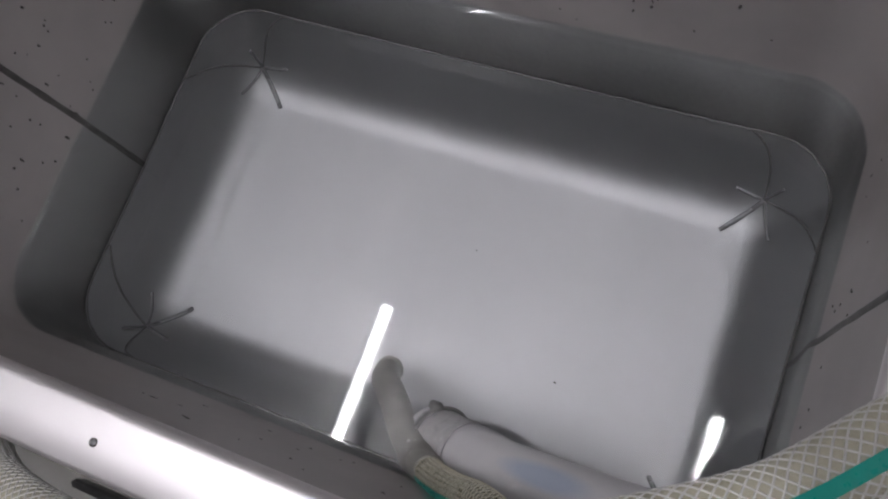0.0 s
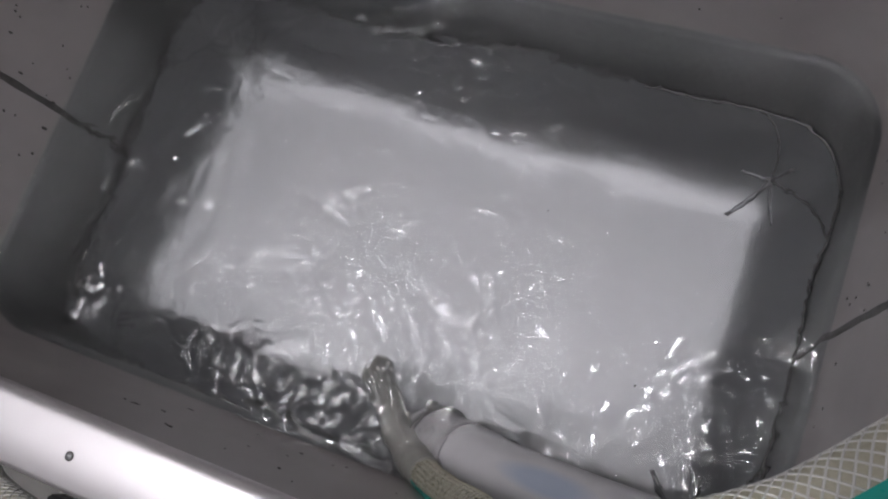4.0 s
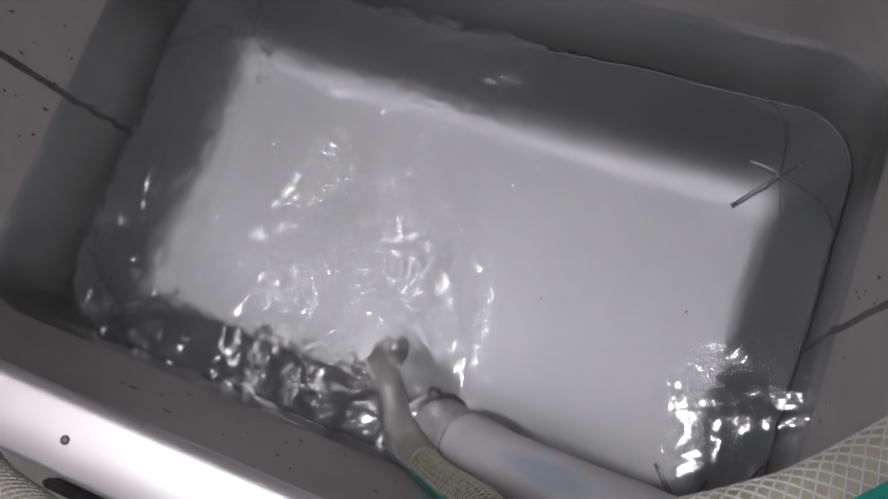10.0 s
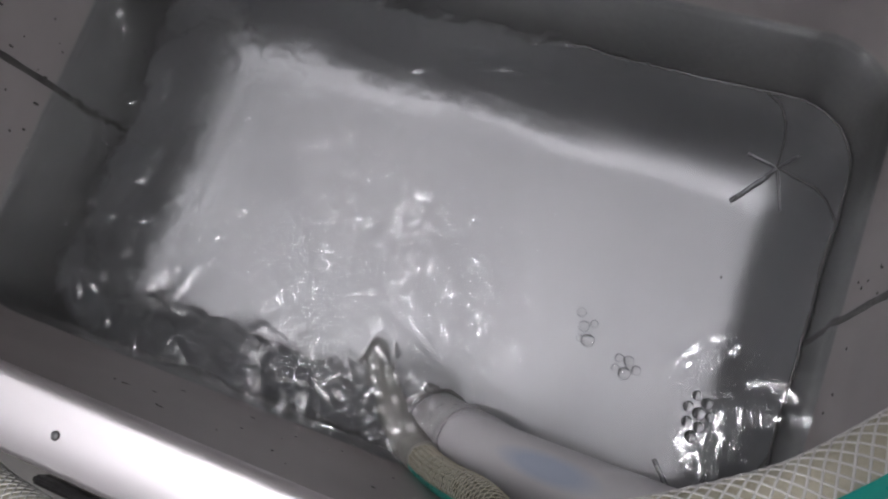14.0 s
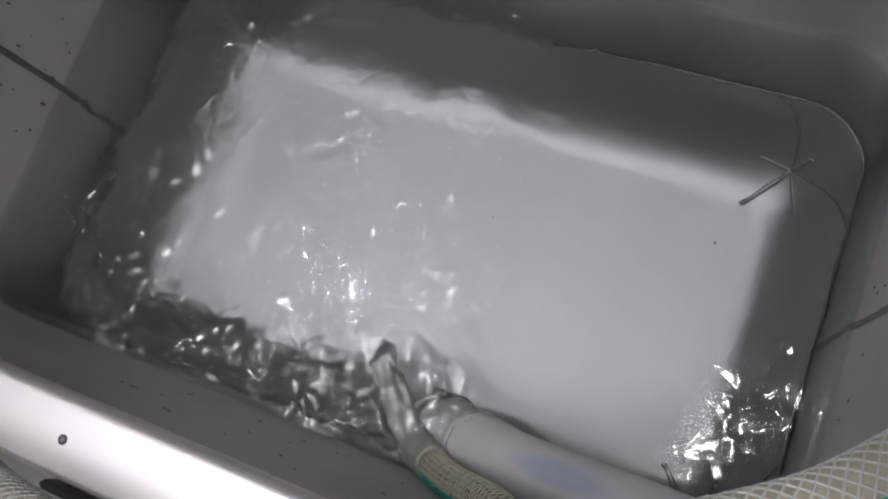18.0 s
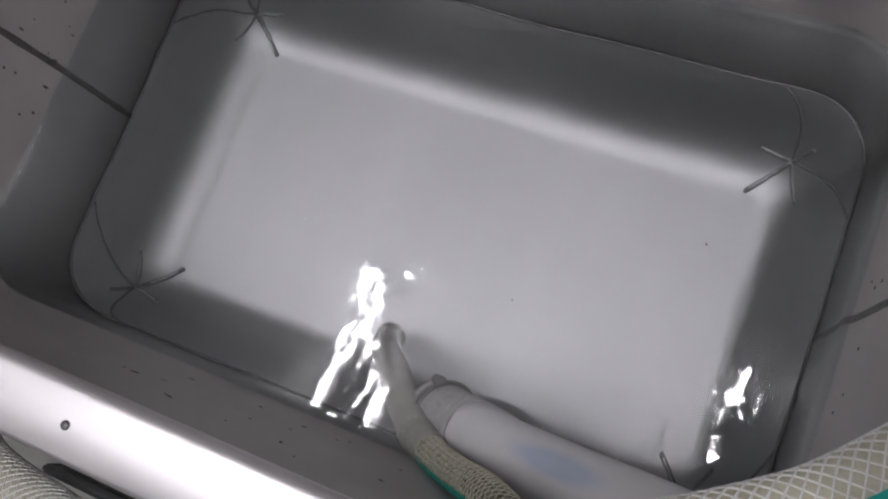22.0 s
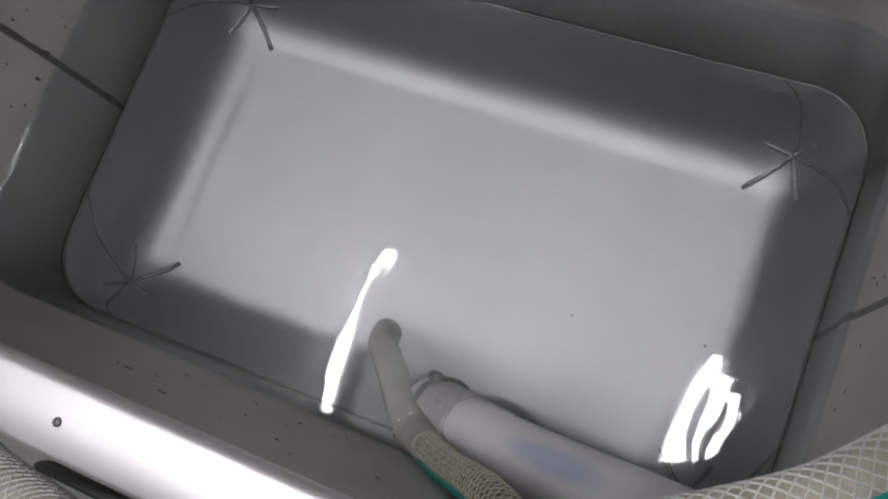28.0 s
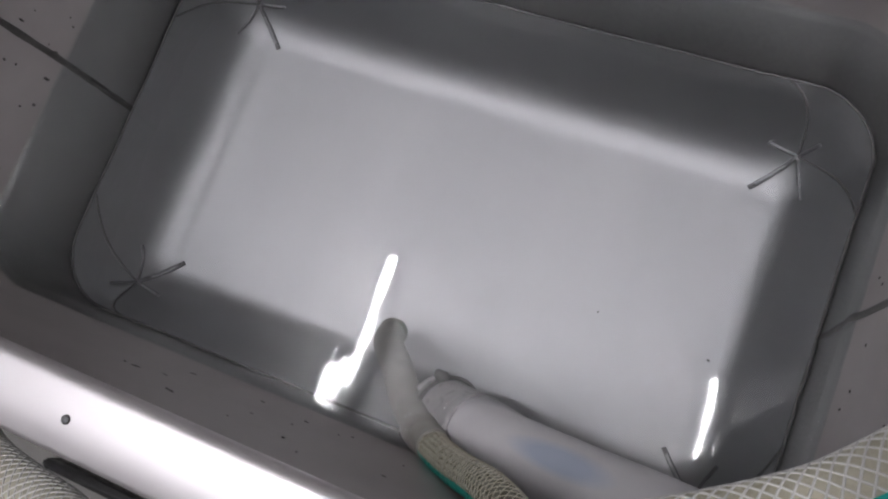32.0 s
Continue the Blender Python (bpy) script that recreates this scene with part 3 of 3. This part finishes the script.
RIPPLE = ((0, 0.0), (1.0, 0.1), (2, 1.3), (21, 1.4), (23, 1.3), (25, 1.4), (27.5, 1.0), (30, 0.95), (32, 0.85))


def strength(x, y, t):
    """The slope of the churning water at a place and time."""
    c = curve(CHURN, t)
    if c <= 0:
        return 0.0
    d = x + 0.22 * (0.15 - y) / 0.30 * max(0.0, min(1.0, (1.7 - t) / 0.7))
    over = max(0.0, d - curve(REACH, t))
    near = math.exp(-(over / 0.07) ** 2)
    hose = 0.55 * math.exp(-((x - 0.0) ** 2 + (y + 0.10) ** 2) / 0.07 ** 2) if t > 1.2 else 0.0
    east = 1.6 * math.exp(-((x - 0.22) ** 2 + (y + 0.045) ** 2) / 0.055 ** 2) * curve(FAR, t)
    west = math.exp(-((x + 0.16) ** 2 + (y - 0.085) ** 2) / 0.055 ** 2) * curve(WEST, t)
    return c * max(near, hose, curve(FAR, t)) + east + west


def surface(x, y, t):
    """Height and slopes of the water."""
    s = 0.024 * strength(x, y, t)
    g = 0.0042 * curve(RIPPLE, t)
    h = hx = hy = 0.0
    for waves, amp in ((WAVES, s), (CALM, g)):
        if amp == 0:
            continue
        for kx, ky, w, ph, lam in waves:
            a = amp * lam / (2 * math.pi)
            arg = kx * x + ky * y - w * t + ph
            sn, cs = math.sin(arg), math.cos(arg)
            h += a * sn
            hx += a * kx * cs
            hy += a * ky * cs
    if x > 0.15:
        pile = 0.0015 * curve(PILE, t)
        h += pile * ((x - 0.15) / 0.1) ** 2
        hx += pile * (x - 0.15) / 0.005
    return h, hx, hy


TIMES = [0.0, 0.2] + [0.4 + k / 5 for k in range(8)] + [2 + k / 3 for k in range(60)] + [22 + k / 2 for k in range(21)]


def water():
    body = new("water")
    rg = random.Random(11)
    gx = [-W / 2 - 0.0015 + (W + 0.003) * i / NX for i in range(NX + 1)]
    gy = [-D / 2 - 0.0015 + (D + 0.003) * j / NY for j in range(NY + 1)]
    knots = {}
    for i in range(NX + 1):
        for j in range(NY + 1):
            ex, ey = 0 < i < NX, 0 < j < NY
            knots[i, j] = (gx[i] + (rg.uniform(-0.0022, 0.0022) if ex else 0), gy[j] + (rg.uniform(-0.0022, 0.0022) if ey else 0))
    tiles = []
    for i in range(NX):
        for j in range(NY):
            q = [knots[i, j], knots[i + 1, j], knots[i + 1, j + 1], knots[i, j + 1]]
            cx, cy = sum(p[0] for p in q) / 4, sum(p[1] for p in q) / 4
            ox, oy = abs(cx) - (W / 2 - CORNER), abs(cy) - (D / 2 - CORNER)
            if ox > 0 and oy > 0 and math.hypot(ox, oy) > CORNER + 0.004:
                continue
            calm = (abs(cx - 0.01) < 0.04 and cy < -0.02) or (abs(cx - 0.21) < 0.04 and cy < 0.0)
            over_flat = -0.11 < cx < 0.19 and -0.11 < cy < 0.045
            dome = (0.000002 if calm else 0.00003 if over_flat else 0.00002) * rg.choice((-1, 1)) * rg.uniform(0.5, 1.2)
            n = 4
            verts, faces = [], []
            for b in range(n):
                for a in range(n):
                    u, v = a / (n - 1), b / (n - 1)
                    x = (1 - v) * ((1 - u) * q[0][0] + u * q[1][0]) + v * ((1 - u) * q[3][0] + u * q[2][0])
                    y = (1 - v) * ((1 - u) * q[0][1] + u * q[1][1]) + v * ((1 - u) * q[3][1] + u * q[2][1])
                    verts.append((x - cx, y - cy, dome * 16 * u * (1 - u) * v * (1 - v)))
            for b in range(n - 1):
                for a in range(n - 1):
                    k = b * n + a
                    faces.append((k, k + 1, k + n + 1, k + n))
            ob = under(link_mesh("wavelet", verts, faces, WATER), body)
            ob.visible_shadow = False
            ob.location = (cx, cy, 0)
            tiles.append((ob, cx, cy))
    tagged(body, "clear water churning and then settling in the tank", "water", kind="stuff")
    return tiles


WAVELETS = water()


def meniscus():
    loops = []
    for k in range(11):
        f = k / 10
        g = -0.0055 * (1 - f)
        z = 0.0024 * f ** 2
        loops.append([(x, y, z + 0.0002) for x, y in outline(W / 2 + g + 0.0003, D / 2 + g + 0.0003, CORNER + g)])
    v, f = loft(loops)
    ob = link_mesh("meniscus", v, [q[::-1] for q in f], EDGE)
    ob.visible_shadow = False
    under(ob, bpy.data.objects["water"], "thin raised edge of the water along the wall")


meniscus()


def collar(cx, cy, along, across, turn):
    """The water's raised edge where a hose or pipe enters it."""
    loops = []
    for k in range(11):
        f = k / 10
        out, z = 0.0065 * (1 - f), 0.0034 * f ** 2 + 0.0004
        loops.append([(cx + (along + out) * math.cos(a) * math.cos(turn) - (across + out) * math.sin(a) * math.sin(turn),
                       cy + (along + out) * math.cos(a) * math.sin(turn) + (across + out) * math.sin(a) * math.cos(turn), z) for a in [2 * math.pi * i / 48 for i in range(48)]])
    v, f = loft(loops)
    ob = link_mesh("collar", v, f, EDGE)
    ob.visible_shadow = False
    under(ob, bpy.data.objects["water"], "raised edge of the water round a pipe")


collar(0.1035, -0.1282, 0.0285, 0.0187, -0.04)
collar(0.0700, -0.1405, 0.0125, 0.0092, -0.3)


# ---- bubbles and specks afloat ----
def bubble_cluster(spots, label):
    c = new("bubble_cluster")
    for x, y, r in spots:
        bm = bmesh.new()
        bmesh.ops.create_uvsphere(bm, u_segments=20, v_segments=12, radius=r)
        for v in bm.verts:
            v.co.z *= 0.75
            v.co += Vector((x, y, r * 0.35))
        b = part("bubble", bm, BUBBLE, c)
        b.visible_shadow = False
    return tagged(c, label, "bubbles", "bubble clusters")


REST = (0.115, -0.1225, -0.022)
CLUSTERS = (
    (bubble_cluster(((-0.005, 0.006, 0.0027), (0.0, 0.0, 0.003), (0.004, 0.004, 0.0022), (0.0055, -0.0055, 0.0036), (0.001, -0.0065, 0.0018)), "small cluster of clear bubbles on the water"),
     ((12.3, 0.095, -0.075), (12.4, 0.0989, -0.0635), (12.8, 0.1042, -0.0494), (13.0, 0.1061, -0.0482), (13.2, 0.1055, -0.0509), (13.6, 0.1156, -0.0542), (14.0, 0.1308, -0.0472), (14.3, 0.1221, -0.0469), (14.5, 0.1148, -0.0554), (15.3, 0.120, -0.07))),
    (bubble_cluster(((-0.005, 0.003, 0.0024), (0.0, 0.004, 0.0028), (0.0055, 0.0015, 0.0026), (0.001, -0.003, 0.0034), (-0.0045, -0.0025, 0.0020)), "small cluster of clear bubbles on the water"),
     ((11.8, 0.12, -0.085), (12.0, 0.1431, -0.0699), (12.4, 0.172, -0.0605), (12.8, 0.1771, -0.0565), (13.0, 0.1851, -0.0531), (13.2, 0.1692, -0.0561), (13.6, 0.1561, -0.0546), (14.0, 0.1575, -0.0611), (14.3, 0.1504, -0.0452), (14.5, 0.1336, -0.0466), (15.2, 0.135, -0.07))),
    (bubble_cluster(((-0.004, 0.008, 0.0026), (0.002, 0.007, 0.003), (-0.005, 0.001, 0.0028), (0.001, 0.0005, 0.0033), (0.0065, 0.002, 0.0026), (-0.002, -0.006, 0.003), (0.004, -0.0055, 0.0028), (0.003, -0.0115, 0.0032)), "larger cluster of clear bubbles on the water"),
     ((12.3, 0.16, -0.075), (12.4, 0.171, -0.0671), (12.8, 0.1803, -0.0600), (13.0, 0.1783, -0.075), (13.2, 0.19, -0.0735), (13.6, 0.2077, -0.0759), (14.0, 0.1977, -0.0717), (14.3, 0.1905, -0.0786), (14.5, 0.1883, -0.0791), (15.5, 0.17, -0.085))))


def floating_speck(r):
    bm = bmesh.new()
    bmesh.ops.create_icosphere(bm, subdivisions=2, radius=r)
    for v in bm.verts:
        v.co.x *= 1.5
        v.co *= 1 + 0.3 * noise.noise(v.co * 900)
    return tagged(part("floating_speck", bm, GRIME), "tiny dark speck of dirt afloat on the water", "dirt", "floating specks")


SPECKS = ((floating_speck(0.00045), ((0, 0.0537, -0.0102), (1.0, 0.056, -0.012), (4, 0.09, 0.02), (8, 0.11, -0.02), (13, 0.0764, -0.0433), (19, 0.0571, -0.0008), (23, 0.0985, -0.0604), (28, 0.12, -0.05), (32, 0.13, -0.045))),
          (floating_speck(0.0006), ((0, 0.1238, -0.0709), (1.0, 0.130, -0.085), (3, 0.16, -0.07), (8, 0.17, -0.03), (14, 0.19, 0.0), (20, 0.17, 0.02), (26, 0.185, -0.03), (32, 0.19, -0.05))))


def motions():
    for c, track in CLUSTERS:
        t0, t1 = track[0][0], track[-1][0]
        rows = [(0.0, pose(*REST)), (t0 - 0.3, pose(*REST))]
        for k, (t, x, y) in enumerate(track):
            up = -0.02 if k in (0, len(track) - 1) else surface(x, y, t)[0] + 0.0005
            rows.append((t, pose(x, y, up, 0, 0, 18 * math.sin(1.7 * k))))
        rows += [(t1 + 0.4, pose(*REST)), (32.0, pose(*REST))]
        walk(c, rows)
    for ob, track in SPECKS:
        walk(ob, [(t, pose(x, y, surface(x, y, t)[0] + 0.0003, 0, 0, 25 * k)) for k, (t, x, y) in enumerate(track)])
    for ob, cx, cy in WAVELETS:
        rows = []
        for t in TIMES:
            h, hx, hy = surface(cx, cy, t)
            q = Vector((0, 0, 1)).rotation_difference(Vector((-hx, -hy, 1)))
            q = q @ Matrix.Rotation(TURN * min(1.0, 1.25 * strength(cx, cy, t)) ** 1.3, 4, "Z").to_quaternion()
            rows.append((t, Matrix.LocRotScale((cx, cy, h), q, None)))
        walk(ob, rows)


motions()
